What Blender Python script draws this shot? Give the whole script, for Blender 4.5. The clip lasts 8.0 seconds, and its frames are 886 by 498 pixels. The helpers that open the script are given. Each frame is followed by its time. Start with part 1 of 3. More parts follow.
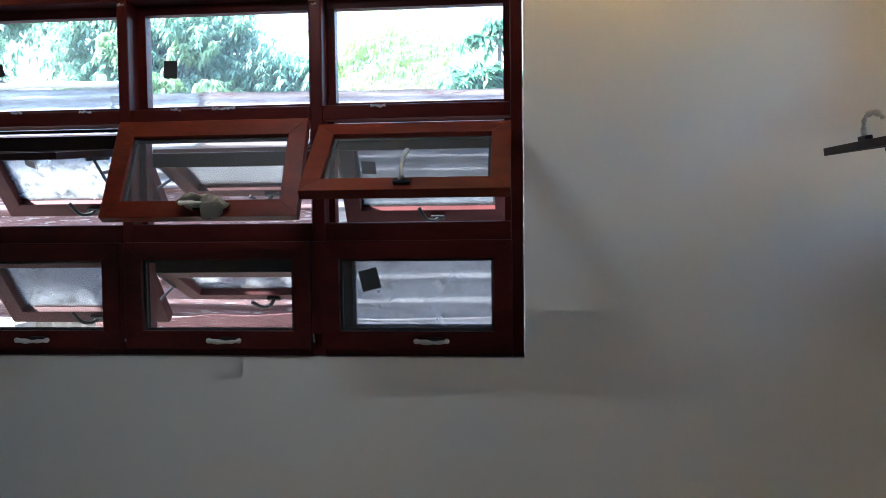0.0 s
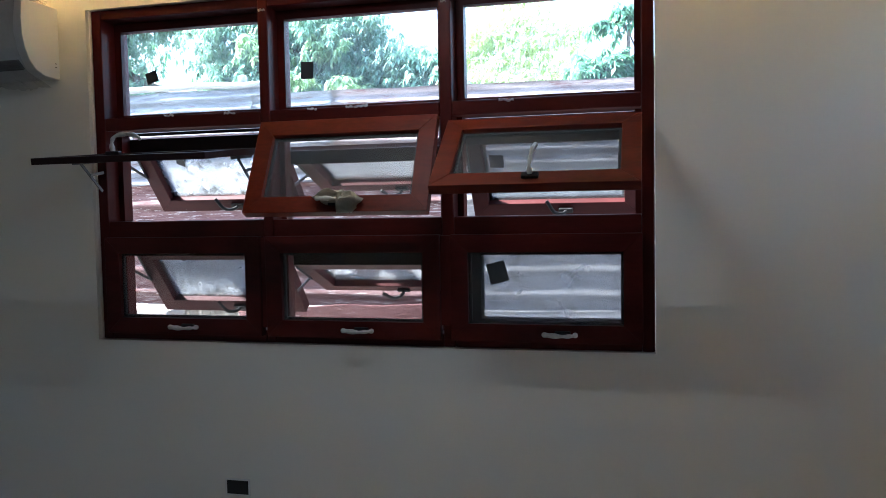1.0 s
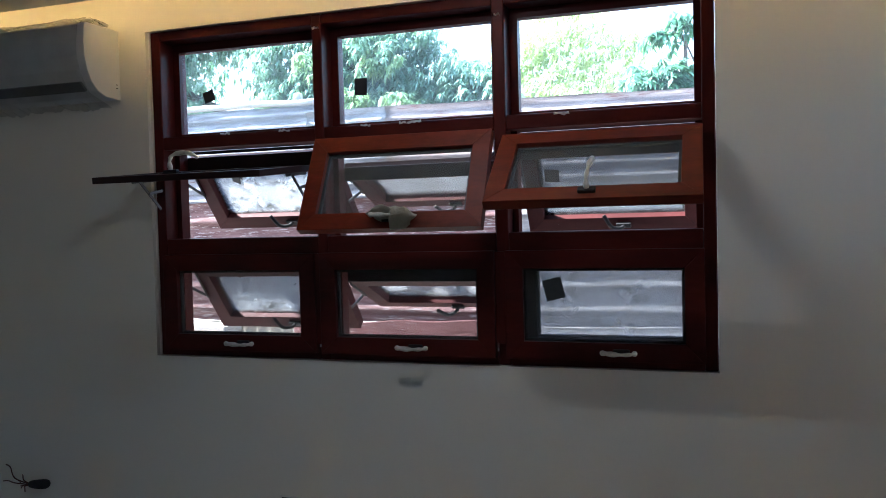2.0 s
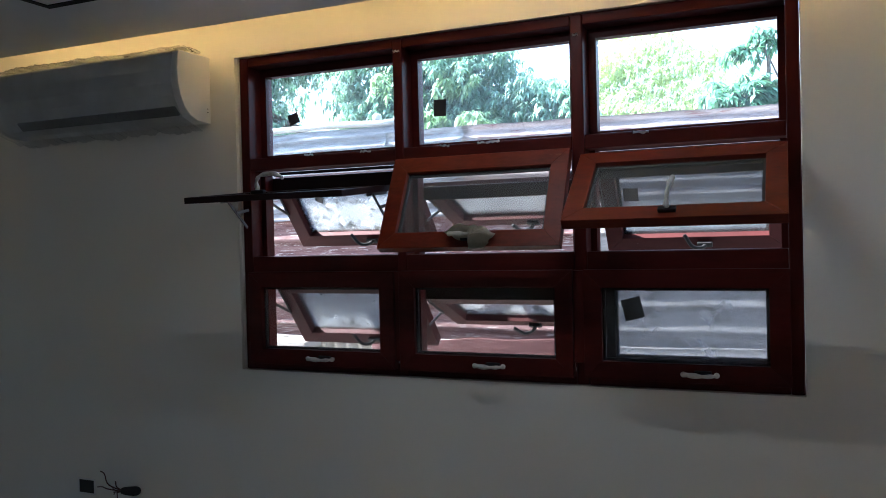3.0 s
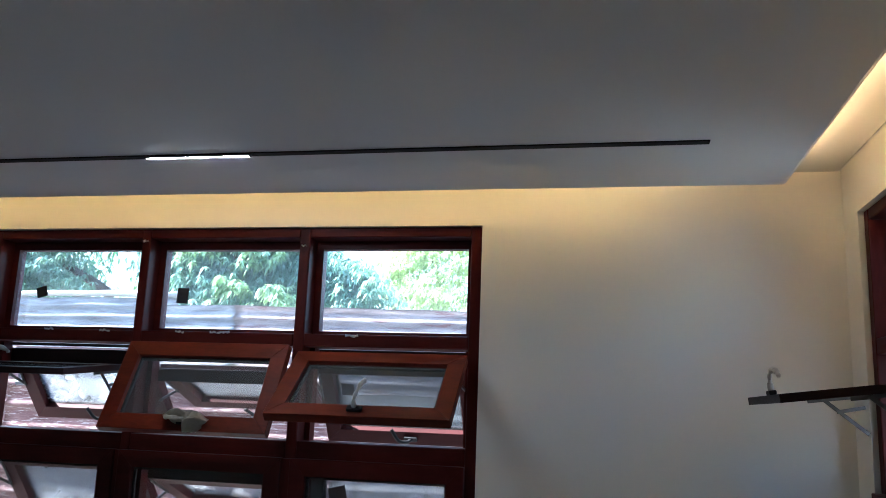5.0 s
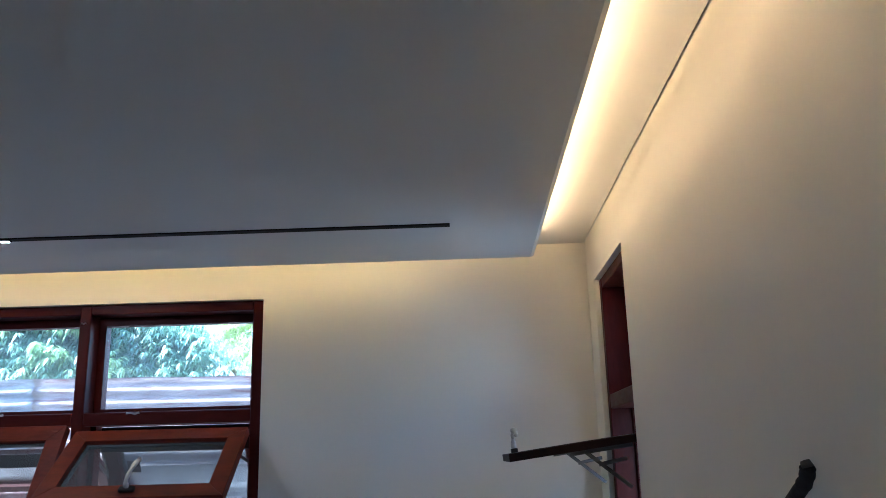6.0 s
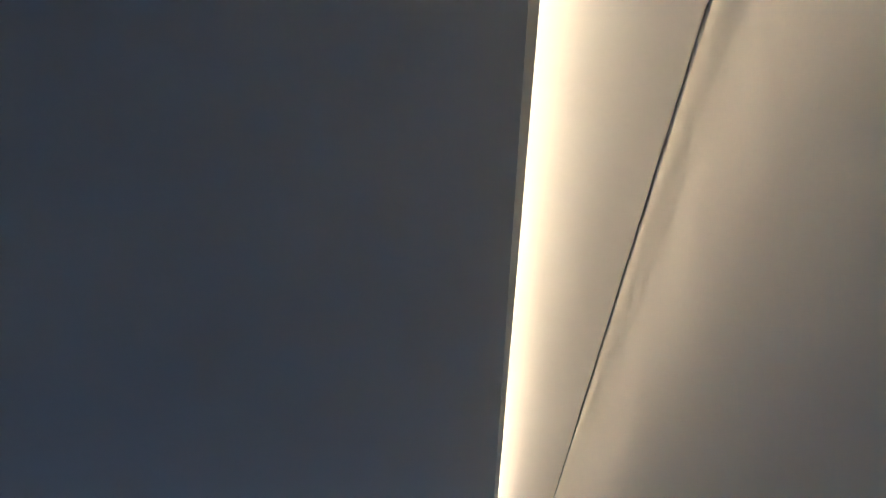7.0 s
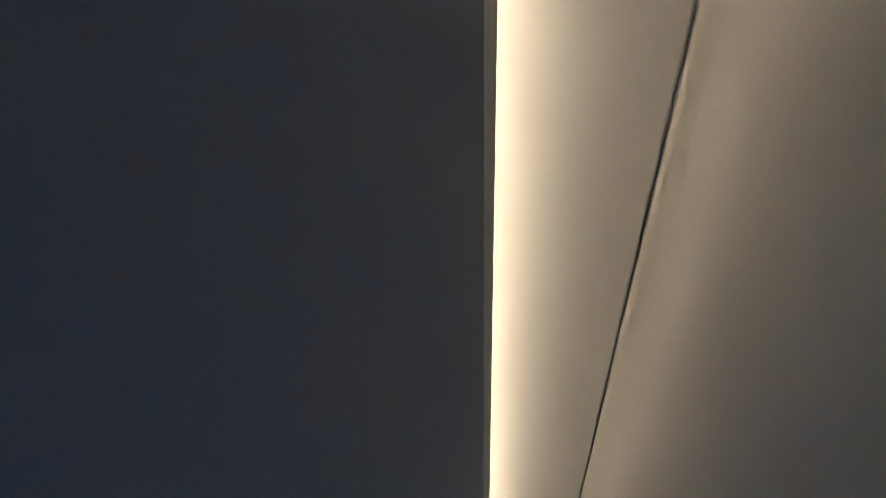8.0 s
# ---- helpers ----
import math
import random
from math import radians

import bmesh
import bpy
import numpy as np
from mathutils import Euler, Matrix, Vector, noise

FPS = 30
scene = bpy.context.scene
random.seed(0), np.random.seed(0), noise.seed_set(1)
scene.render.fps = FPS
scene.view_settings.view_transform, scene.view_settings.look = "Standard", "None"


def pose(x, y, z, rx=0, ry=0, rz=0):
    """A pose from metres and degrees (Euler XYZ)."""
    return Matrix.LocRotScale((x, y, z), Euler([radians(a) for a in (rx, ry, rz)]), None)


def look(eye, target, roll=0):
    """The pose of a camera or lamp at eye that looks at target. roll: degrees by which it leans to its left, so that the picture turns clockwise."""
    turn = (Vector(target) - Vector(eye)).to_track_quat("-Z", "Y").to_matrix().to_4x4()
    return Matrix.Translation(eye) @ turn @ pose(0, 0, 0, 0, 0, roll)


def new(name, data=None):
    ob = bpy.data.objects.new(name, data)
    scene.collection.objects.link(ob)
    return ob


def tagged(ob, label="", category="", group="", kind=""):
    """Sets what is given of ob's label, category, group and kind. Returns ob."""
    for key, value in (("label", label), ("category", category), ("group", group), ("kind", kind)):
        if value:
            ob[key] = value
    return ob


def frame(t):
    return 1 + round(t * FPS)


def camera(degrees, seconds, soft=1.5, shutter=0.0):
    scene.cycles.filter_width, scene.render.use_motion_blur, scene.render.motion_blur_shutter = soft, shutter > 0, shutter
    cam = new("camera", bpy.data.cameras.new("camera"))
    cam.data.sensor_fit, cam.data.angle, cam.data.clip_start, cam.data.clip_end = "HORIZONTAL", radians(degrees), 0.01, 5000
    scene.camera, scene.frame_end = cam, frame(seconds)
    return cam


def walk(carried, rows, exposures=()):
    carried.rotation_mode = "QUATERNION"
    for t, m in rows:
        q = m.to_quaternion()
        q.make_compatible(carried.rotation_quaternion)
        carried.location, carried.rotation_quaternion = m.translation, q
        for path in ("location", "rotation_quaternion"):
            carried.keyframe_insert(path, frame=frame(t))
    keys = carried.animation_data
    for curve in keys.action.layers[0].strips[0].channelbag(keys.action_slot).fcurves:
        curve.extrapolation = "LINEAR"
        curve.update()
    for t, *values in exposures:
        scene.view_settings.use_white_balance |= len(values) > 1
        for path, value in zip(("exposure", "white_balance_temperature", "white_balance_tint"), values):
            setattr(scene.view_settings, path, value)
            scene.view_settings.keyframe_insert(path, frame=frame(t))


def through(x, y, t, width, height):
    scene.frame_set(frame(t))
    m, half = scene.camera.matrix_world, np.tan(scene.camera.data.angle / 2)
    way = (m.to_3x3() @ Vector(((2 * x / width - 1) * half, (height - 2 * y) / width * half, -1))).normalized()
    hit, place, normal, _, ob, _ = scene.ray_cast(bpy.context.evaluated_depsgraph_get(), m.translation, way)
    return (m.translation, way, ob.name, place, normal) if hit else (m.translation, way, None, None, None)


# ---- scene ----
cam = camera(57.2, 8.0, 0.85)
PATH = [
    (0, (2.187, -2.838, 1.467), (1.997, -0.849, 1.374), -0.7),
    (0.5, (2.195, -2.869, 1.47), (1.832, -0.905, 1.365), -0.9),
    (1, (2.178, -2.859, 1.481), (1.687, -0.924, 1.368), -1.1),
    (1.2, (2.175, -2.847, 1.479), (1.633, -0.925, 1.371), -1.1),
    (2.3, (2.165, -2.819, 1.491), (1.529, -0.924, 1.428), -1.5),
    (2.5, (2.165, -2.836, 1.493), (1.501, -0.95, 1.438), -1.4),
    (3, (2.164, -2.853, 1.491), (1.375, -1.015, 1.464), -1.4),
    (3.2, (2.203, -2.846, 1.504), (1.421, -1.005, 1.508), -1.4),
    (3.5, (2.347, -2.921, 1.505), (1.56, -1.085, 1.606), 0.1),
    (3.8, (2.446, -2.933, 1.511), (1.695, -1.085, 1.648), 3.4),
    (4, (2.473, -2.962, 1.513), (1.809, -1.083, 1.679), 4.4),
    (4.2, (2.524, -2.956, 1.55), (1.944, -1.052, 1.741), 4.3),
    (5.3, (2.766, -3.101, 1.589), (2.479, -1.168, 2.013), 0.9),
    (5.5, (2.845, -3.128, 1.604), (2.664, -1.183, 2.03), 0.0),
    (6, (3.02, -3.2, 1.644), (2.965, -1.263, 2.14), -1.5),
    (6.5, (3.107, -3.291, 1.703), (3.09, -1.416, 2.399), -2.5),
    (6.7, (3.129, -3.339, 1.713), (3.118, -1.52, 2.545), -3.0),
    (6.9, (3.149, -3.395, 1.731), (3.15, -1.636, 2.682), -4.0),
    (7, (3.152, -3.475, 1.747), (3.172, -1.768, 2.789), -5.2),
    (7.4, (3.207, -3.568, 1.748), (3.191, -1.969, 2.949), -3.6),
    (8, (3.24, -3.592, 1.712), (3.189, -2.037, 2.969), -0.5),
]
EXPOSURES = [(0, 3.76, 5550, 10), (1.2, 3.56, 5600, 10), (2.3, 3.4, 5600, 10), (4.2, 3.32, 5700, 10), (5.3, 3.48, 5200, 10), (6.0, 3.52, 4900, 10), (6.5, 3.36, 4600, 10), (7.0, 2.72, 4250, 10), (7.5, 2.05, 4250, 10), (8.0, 1.95, 4250, 10)]
walk(cam, [(t, look(e, g, r)) for t, e, g, r in PATH], EXPOSURES)

# world, sun, large lights
world = bpy.data.worlds.new("world")
scene.world = world
world.use_nodes = True
wn = world.node_tree
sky = wn.nodes.new("ShaderNodeTexSky")
sky.sky_type, sky.sun_disc = "NISHITA", False
sky.sun_elevation, sky.sun_rotation = radians(51), radians(261)
sky.air_density, sky.dust_density = 1.2, 3.0
wn.links.new(sky.outputs[0], wn.nodes["Background"].inputs[0])
wn.nodes["Background"].inputs[1].default_value = 0.15
sun = new("sun", bpy.data.lights.new("sun", "SUN"))
sun.data.energy, sun.data.angle, sun.data.color = 4.4, radians(2), (1, 0.95, 0.86)
sun.matrix_world = look((-8, -1.2, 10), (0, 0, 0))

# ---- materials ----


def mat(name, base, rough=0.6, metal=0.0, var=0.12, scale=3.0, fine=60.0, bump=0.05, stretch=(1, 1, 1), dark=None, coat=0.0, island=0.0, spec=0.5, fleck=None):
    m = bpy.data.materials.new(name)
    m.use_nodes = True
    nt = m.node_tree
    n, l = nt.nodes, nt.links
    b = n["Principled BSDF"]
    b.inputs["Roughness"].default_value, b.inputs["Metallic"].default_value = rough, metal
    b.inputs["Coat Weight"].default_value = coat
    b.inputs["Specular IOR Level"].default_value = spec
    b.inputs["Coat Roughness"].default_value = 0.2
    tc, mp = n.new("ShaderNodeTexCoord"), n.new("ShaderNodeMapping")
    mp.inputs["Scale"].default_value = stretch
    l.new(tc.outputs["Object"], mp.inputs[0])
    big, small = n.new("ShaderNodeTexNoise"), n.new("ShaderNodeTexNoise")
    big.inputs["Scale"].default_value, big.inputs["Detail"].default_value = scale, 4
    small.inputs["Scale"].default_value, small.inputs["Detail"].default_value = fine, 3
    for t in (big, small):
        l.new(mp.outputs[0], t.inputs["Vector"])
    ramp = n.new("ShaderNodeValToRGB")
    lo = dark or tuple(c * (1 - var) for c in base)
    ramp.color_ramp.elements[0].position, ramp.color_ramp.elements[1].position = 0.3, 0.7
    ramp.color_ramp.elements[0].color, ramp.color_ramp.elements[1].color = (*lo, 1), (*base, 1)
    mixn = n.new("ShaderNodeMath")
    mixn.operation = "MULTIPLY_ADD"
    mixn.inputs[1].default_value, mixn.inputs[2].default_value = 0.35, 0.0
    add = n.new("ShaderNodeMath")
    add.operation = "MULTIPLY_ADD"
    add.inputs[1].default_value = 0.65
    l.new(small.outputs[0], mixn.inputs[0])
    l.new(big.outputs[0], add.inputs[0])
    l.new(mixn.outputs[0], add.inputs[2])
    l.new(add.outputs[0], ramp.inputs[0])
    col = ramp.outputs[0]
    if fleck:
        # scattered pale chips and scratches: colour, scale, threshold, share
        fc, fs, ft, share = fleck
        fn, fm, fx = n.new("ShaderNodeTexNoise"), n.new("ShaderNodeMapRange"), n.new("ShaderNodeMix")
        fn.inputs["Scale"].default_value, fn.inputs["Detail"].default_value, fn.inputs["Roughness"].default_value = fs, 8, 0.7
        l.new(mp.outputs[0], fn.inputs["Vector"])
        fm.inputs["From Min"].default_value, fm.inputs["From Max"].default_value, fm.inputs["To Max"].default_value = ft, ft + 0.05, share
        l.new(fn.outputs[0], fm.inputs[0])
        fx.data_type = "RGBA"
        fx.inputs[7].default_value = (*fc, 1)
        l.new(fm.outputs[0], fx.inputs[0])
        l.new(col, fx.inputs[6])
        col = fx.outputs[2]
    if island:
        geo, hsv, mr = n.new("ShaderNodeNewGeometry"), n.new("ShaderNodeHueSaturation"), n.new("ShaderNodeMapRange")
        mr.inputs["To Min"].default_value, mr.inputs["To Max"].default_value = 1 - island, 1 + island
        l.new(geo.outputs["Random Per Island"], mr.inputs[0])
        l.new(mr.outputs[0], hsv.inputs["Value"])
        l.new(col, hsv.inputs["Color"])
        col = hsv.outputs[0]
    l.new(col, b.inputs["Base Color"])
    rr = n.new("ShaderNodeMapRange")
    rr.inputs["To Min"].default_value, rr.inputs["To Max"].default_value = max(0.02, rough - 0.1), min(1, rough + 0.1)
    l.new(small.outputs[0], rr.inputs[0])
    l.new(rr.outputs[0], b.inputs["Roughness"])
    bp = n.new("ShaderNodeBump")
    bp.inputs["Strength"].default_value, bp.inputs["Distance"].default_value = bump, 0.01
    l.new(add.outputs[0], bp.inputs["Height"])
    l.new(bp.outputs[0], b.inputs["Normal"])
    return m


def glassy(name, dust, tint, rough=0.03, scatter=0.5, marks=0.0):
    """A thin pane: clear, with a gloss and a film of dust."""
    m = bpy.data.materials.new(name)
    m.use_nodes = True
    nt = m.node_tree
    n, l = nt.nodes, nt.links
    n.remove(n["Principled BSDF"])
    clear, gloss, fres, mix = n.new("ShaderNodeBsdfTransparent"), n.new("ShaderNodeBsdfGlossy"), n.new("ShaderNodeFresnel"), n.new("ShaderNodeMixShader")
    clear.inputs[0].default_value = (*tint, 1)
    gloss.inputs["Roughness"].default_value = rough
    fres.inputs[0].default_value = 1.45
    l.new(fres.outputs[0], mix.inputs[0])
    l.new(clear.outputs[0], mix.inputs[1])
    l.new(gloss.outputs[0], mix.inputs[2])
    out = mix.outputs[0]
    if dust:
        dif, trl, two, top, noi, mr = (n.new("ShaderNodeBsdfDiffuse"), n.new("ShaderNodeBsdfTranslucent"), n.new("ShaderNodeMixShader"), n.new("ShaderNodeMixShader"), n.new("ShaderNodeTexNoise"), n.new("ShaderNodeMapRange"))
        tc = n.new("ShaderNodeTexCoord")
        l.new(tc.outputs["Object"], noi.inputs["Vector"])
        noi.inputs["Scale"].default_value, noi.inputs["Detail"].default_value = 9, 6
        mr.inputs["From Min"].default_value, mr.inputs["From Max"].default_value = 0.3, 0.7
        mr.inputs["To Min"].default_value, mr.inputs["To Max"].default_value = dust * 0.7, min(1, dust * 1.3)
        dif.inputs[0].default_value = trl.inputs[0].default_value = (0.75, 0.77, 0.78, 1)
        two.inputs[0].default_value = scatter
        l.new(dif.outputs[0], two.inputs[1])
        l.new(trl.outputs[0], two.inputs[2])
        l.new(noi.outputs[0], mr.inputs[0])
        share = mr.outputs[0]
        if marks:
            mk, mm, ad = n.new("ShaderNodeTexNoise"), n.new("ShaderNodeMapRange"), n.new("ShaderNodeMath")
            mk.inputs["Scale"].default_value, mk.inputs["Detail"].default_value, mk.inputs["Distortion"].default_value = 16, 2, 1.5
            mm.inputs["From Min"].default_value, mm.inputs["From Max"].default_value, mm.inputs["To Max"].default_value = 0.60, 0.66, marks
            l.new(tc.outputs["Object"], mk.inputs["Vector"])
            l.new(mk.outputs[0], mm.inputs[0])
            l.new(share, ad.inputs[0])
            l.new(mm.outputs[0], ad.inputs[1])
            share = ad.outputs[0]
            hue, hm = n.new("ShaderNodeTexNoise"), n.new("ShaderNodeValToRGB")
            hue.inputs["Scale"].default_value, hue.inputs["Detail"].default_value = 23, 3
            hm.color_ramp.elements[0].position, hm.color_ramp.elements[1].position = 0.36, 0.43
            hm.color_ramp.elements[0].color, hm.color_ramp.elements[1].color = (0.22, 0.22, 0.20, 1), (0.78, 0.80, 0.82, 1)
            l.new(tc.outputs["Object"], hue.inputs["Vector"])
            l.new(hue.outputs[0], hm.inputs[0])
            l.new(hm.outputs[0], dif.inputs[0])
            l.new(hm.outputs[0], trl.inputs[0])
        l.new(share, top.inputs[0])
        l.new(out, top.inputs[1])
        l.new(two.outputs[0], top.inputs[2])
        out = top.outputs[0]
    l.new(out, n["Material Output"].inputs[0])
    return m


def mesh_screen(name, cover, color):
    m = bpy.data.materials.new(name)
    m.use_nodes = True
    nt = m.node_tree
    n, l = nt.nodes, nt.links
    b = n["Principled BSDF"]
    b.inputs["Base Color"].default_value = (*color, 1)
    b.inputs["Roughness"].default_value = 0.6
    clear, mix = n.new("ShaderNodeBsdfTransparent"), n.new("ShaderNodeMixShader")
    noi, mr, tc = n.new("ShaderNodeTexNoise"), n.new("ShaderNodeMapRange"), n.new("ShaderNodeTexCoord")
    noi.inputs["Scale"].default_value = 14
    l.new(tc.outputs["Object"], noi.inputs["Vector"])
    mr.inputs["To Min"].default_value, mr.inputs["To Max"].default_value = cover * 0.8, cover * 1.2
    l.new(noi.outputs[0], mr.inputs[0])
    l.new(mr.outputs[0], mix.inputs[0])
    l.new(clear.outputs[0], mix.inputs[1])
    l.new(b.outputs[0], mix.inputs[2])
    l.new(mix.outputs[0], n["Material Output"].inputs[0])
    return m


def glow(name, color, power):
    m = bpy.data.materials.new(name)
    m.use_nodes = True
    b = m.node_tree.nodes["Principled BSDF"]
    b.inputs["Base Color"].default_value = (0.8, 0.8, 0.8, 1)
    b.inputs["Emission Color"].default_value = (*color, 1)
    b.inputs["Emission Strength"].default_value = power
    return m


def leaf_mat(name, base, lo, through=0.35):
    m = mat(name, base, 0.36, 0, 0.4, 2.0, 12, 0.02, dark=lo, island=0.62)
    nt = m.node_tree
    n, l = nt.nodes, nt.links
    b = n["Principled BSDF"]
    t, mix = n.new("ShaderNodeBsdfTranslucent"), n.new("ShaderNodeMixShader")
    t.inputs[0].default_value = (min(1, base[0] * 1.5), min(1, base[1] * 1.5), base[2] * 1.05, 1)
    mix.inputs[0].default_value = through
    l.new(b.outputs[0], mix.inputs[1])
    l.new(t.outputs[0], mix.inputs[2])
    l.new(mix.outputs[0], n["Material Output"].inputs[0])
    return m


M_WALL = mat("wall_paint", (0.83, 0.81, 0.75), 0.75, 0, 0.04, 1.2, 90, 0.03)
M_CEIL = mat("ceiling_paint", (0.78, 0.79, 0.80), 0.7, 0, 0.03, 1.5, 80, 0.02)
M_FLOOR = mat("concrete_floor", (0.68, 0.66, 0.62), 0.6, 0, 0.25, 2.0, 40, 0.1)
M_PLASTER = mat("exterior_plaster", (0.5, 0.48, 0.44), 0.85, 0, 0.2, 2.0, 40, 0.1)
M_WOOD = mat("mahogany_stain", (0.084, 0.0105, 0.009), 0.42, 0, 0.5, 2.5, 14, 0.06, (1.5, 6, 6), spec=0.14)
M_WOODV = mat("mahogany_stain_upright", (0.084, 0.0105, 0.009), 0.42, 0, 0.5, 2.5, 14, 0.06, (6, 6, 1.5), spec=0.14)
# brighter copy of the mahogany stain, with lamplight on the open sashes put in
M_SASH = mat("lamplit_sash_varnish", (0.175, 0.024, 0.010), 0.45, 0, 0.55, 3.0, 16, 0.05, (2, 6, 6), spec=0.2, fleck=((0.32, 0.13, 0.05), 5, 0.66, 0.6))
M_OUTER = mat("outer_sash_stain", (0.058, 0.011, 0.011), 0.6, 0, 0.4, 3.0, 16, 0.05, (2, 6, 6), spec=0.14, fleck=((0.35, 0.3, 0.28), 20, 0.68, 0.5))
M_GLASS = glassy("clear_glass", 0.035, (0.94, 0.98, 0.99), 0.03, 0.8)
M_DUSTY = glassy("dusty_glass", 0.11, (0.62, 0.66, 0.67), 0.06, 0.3, 0.10)
M_GREYED = glassy("greyed_glass", 0.22, (0.85, 0.88, 0.9), 0.08, 0.4, 0.05)
M_DULL = glassy("dull_glass", 0.045, (0.46, 0.50, 0.52), 0.08, 0.3)
M_FILMED = glassy("filmed_glass", 0.13, (0.50, 0.54, 0.56), 0.1, 0.35, 0.45)
M_SCREEN = mesh_screen("insect_screen", 0.21, (0.16, 0.17, 0.17))
# near-black sash stain; the added bars above the outer sashes use it as shade
M_DARK = mat("dark_sash_and_shade", (0.022, 0.006, 0.006), 0.5, 0, 0.4, 3.0, 16, 0.05, (2, 6, 6), spec=0.25)
M_METAL = mat("galvanised_steel", (0.38, 0.38, 0.38), 0.4, 0.9, 0.2, 8, 60, 0.03)
M_STAY = mat("dull_steel", (0.13, 0.13, 0.13), 0.5, 0.6, 0.3, 8, 60, 0.03)
M_BLACK = mat("black_metal", (0.014, 0.014, 0.016), 0.6, 0.0, 0.2, 8, 60, 0.03, spec=0.25)
M_WRAP = mat("handle_wrap", (0.62, 0.6, 0.55), 0.3, 0, 0.35, 25, 90, 0.5)
M_TAPE = mat("white_tape", (0.7, 0.68, 0.63), 0.6, 0, 0.2, 30, 90, 0.3)
M_STICK = mat("dark_sticker", (0.035, 0.037, 0.045), 0.6, 0, 0.2, 20, 90, 0.05)
M_AC = mat("white_plastic", (0.78, 0.78, 0.76), 0.4, 0, 0.05, 4, 60, 0.02)
M_ACFRONT = mat("grey_front_panel", (0.80, 0.80, 0.78), 0.35, 0, 0.08, 4, 60, 0.02)
M_SLOT = mat("dark_slot", (0.02, 0.02, 0.02), 0.5, 0, 0.2, 8, 60, 0.02)
M_FILM = glassy("plastic_film", 0.22, (0.97, 0.97, 0.97), 0.12, 0.15)
M_RAG = mat("crumpled_paper", (0.50, 0.46, 0.37), 0.85, 0, 0.25, 18, 80, 0.5)
M_FOAM = mat("black_foam", (0.022, 0.023, 0.025), 0.9, 0, 0.3, 20, 90, 0.5)
M_COPPER = mat("grey_tape_end", (0.06, 0.06, 0.06), 0.6, 0, 0.2, 20, 80, 0.2)
M_WIRE = mat("wire_sheath", (0.09, 0.03, 0.025), 0.5, 0, 0.3, 20, 80, 0.05)
M_TRACK = mat("black_track", (0.006, 0.006, 0.007), 0.85, 0.0, 0.2, 5, 60, 0.02)
M_LIGHT = glow("track_lamp_diffuser", (1, 0.98, 0.95), 22)
M_LED = glow("warm_led_strip", (1, 0.58, 0.22), 10.8)
M_LED_DIM = glow("dim_led_strip", (1, 0.60, 0.19), 7)
M_ZINC = mat("bleached_zinc_sheet", (0.44, 0.455, 0.47), 0.7, 0.0, 0.5, 3.6, 42, 0.45, (1, 1, 9), dark=(0.13, 0.125, 0.13), fleck=((0.17, 0.09, 0.08), 5, 0.58, 0.8))
M_ZINC_WARM = mat("bleached_pinkish_sheet", (0.47, 0.42, 0.40), 0.7, 0.0, 0.5, 3.6, 42, 0.45, (1, 1, 9), dark=(0.16, 0.12, 0.115), fleck=((0.20, 0.09, 0.08), 5, 0.56, 0.8))
M_GREY = mat("weathered_grey_sheet", (0.29, 0.28, 0.27), 0.85, 0, 0.5, 4.5, 46, 0.5, (1, 1, 8), dark=(0.15, 0.14, 0.135), fleck=((0.42, 0.40, 0.38), 15, 0.60, 0.8))
M_RUST = mat("rusty_red_sheet", (0.16, 0.08, 0.076), 0.9, 0, 0.5, 4.5, 46, 0.5, (1, 1, 8), dark=(0.08, 0.025, 0.025), fleck=((0.40, 0.37, 0.36), 17, 0.60, 0.85))
M_PINK = mat("faded_red_sheet", (0.25, 0.17, 0.165), 0.9, 0, 0.4, 4.5, 46, 0.5, (1, 1, 9), dark=(0.075, 0.026, 0.025), fleck=((0.40, 0.37, 0.36), 10, 0.55, 0.9))
M_CREAM = mat("cream_sheet", (0.36, 0.34, 0.30), 0.6, 0, 0.2, 3, 25, 0.1)
M_SOIL = mat("ground_soil", (0.30, 0.28, 0.25), 0.95, 0, 0.4, 0.8, 20, 0.3)
M_BARK = mat("bark", (0.14, 0.11, 0.085), 0.9, 0, 0.4, 4, 30, 0.6, (3, 3, 0.8))
M_LEAF = leaf_mat("mango_leaf", (0.23, 0.36, 0.30), (0.05, 0.11, 0.11))
# lighter copy of the mango leaf, with sunlight put into its colour
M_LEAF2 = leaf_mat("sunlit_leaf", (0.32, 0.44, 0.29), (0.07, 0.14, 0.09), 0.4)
# sun glare put into a very pale leaf colour that burns out
M_LEAF4 = leaf_mat("sun_glare_leaf", (0.48, 0.56, 0.36), (0.04, 0.08, 0.04), 0.45)
# the small tree's dark leaf; also paints the shade inside the mango crown
M_LEAF3 = leaf_mat("broad_dark_leaf_and_shade", (0.10, 0.22, 0.14), (0.04, 0.10, 0.07))

# ---- mesh helpers ----


def part(name, bm, material, parent=None, label="", smooth=False):
    me = bpy.data.meshes.new(name)
    bmesh.ops.recalc_face_normals(bm, faces=bm.faces)
    bm.to_mesh(me)
    bm.free()
    me.materials.append(material)
    if smooth:
        for p in me.polygons:
            p.use_smooth = True
    ob = new(name, me)
    ob.parent = parent
    if label:
        tagged(ob, label)
    return ob


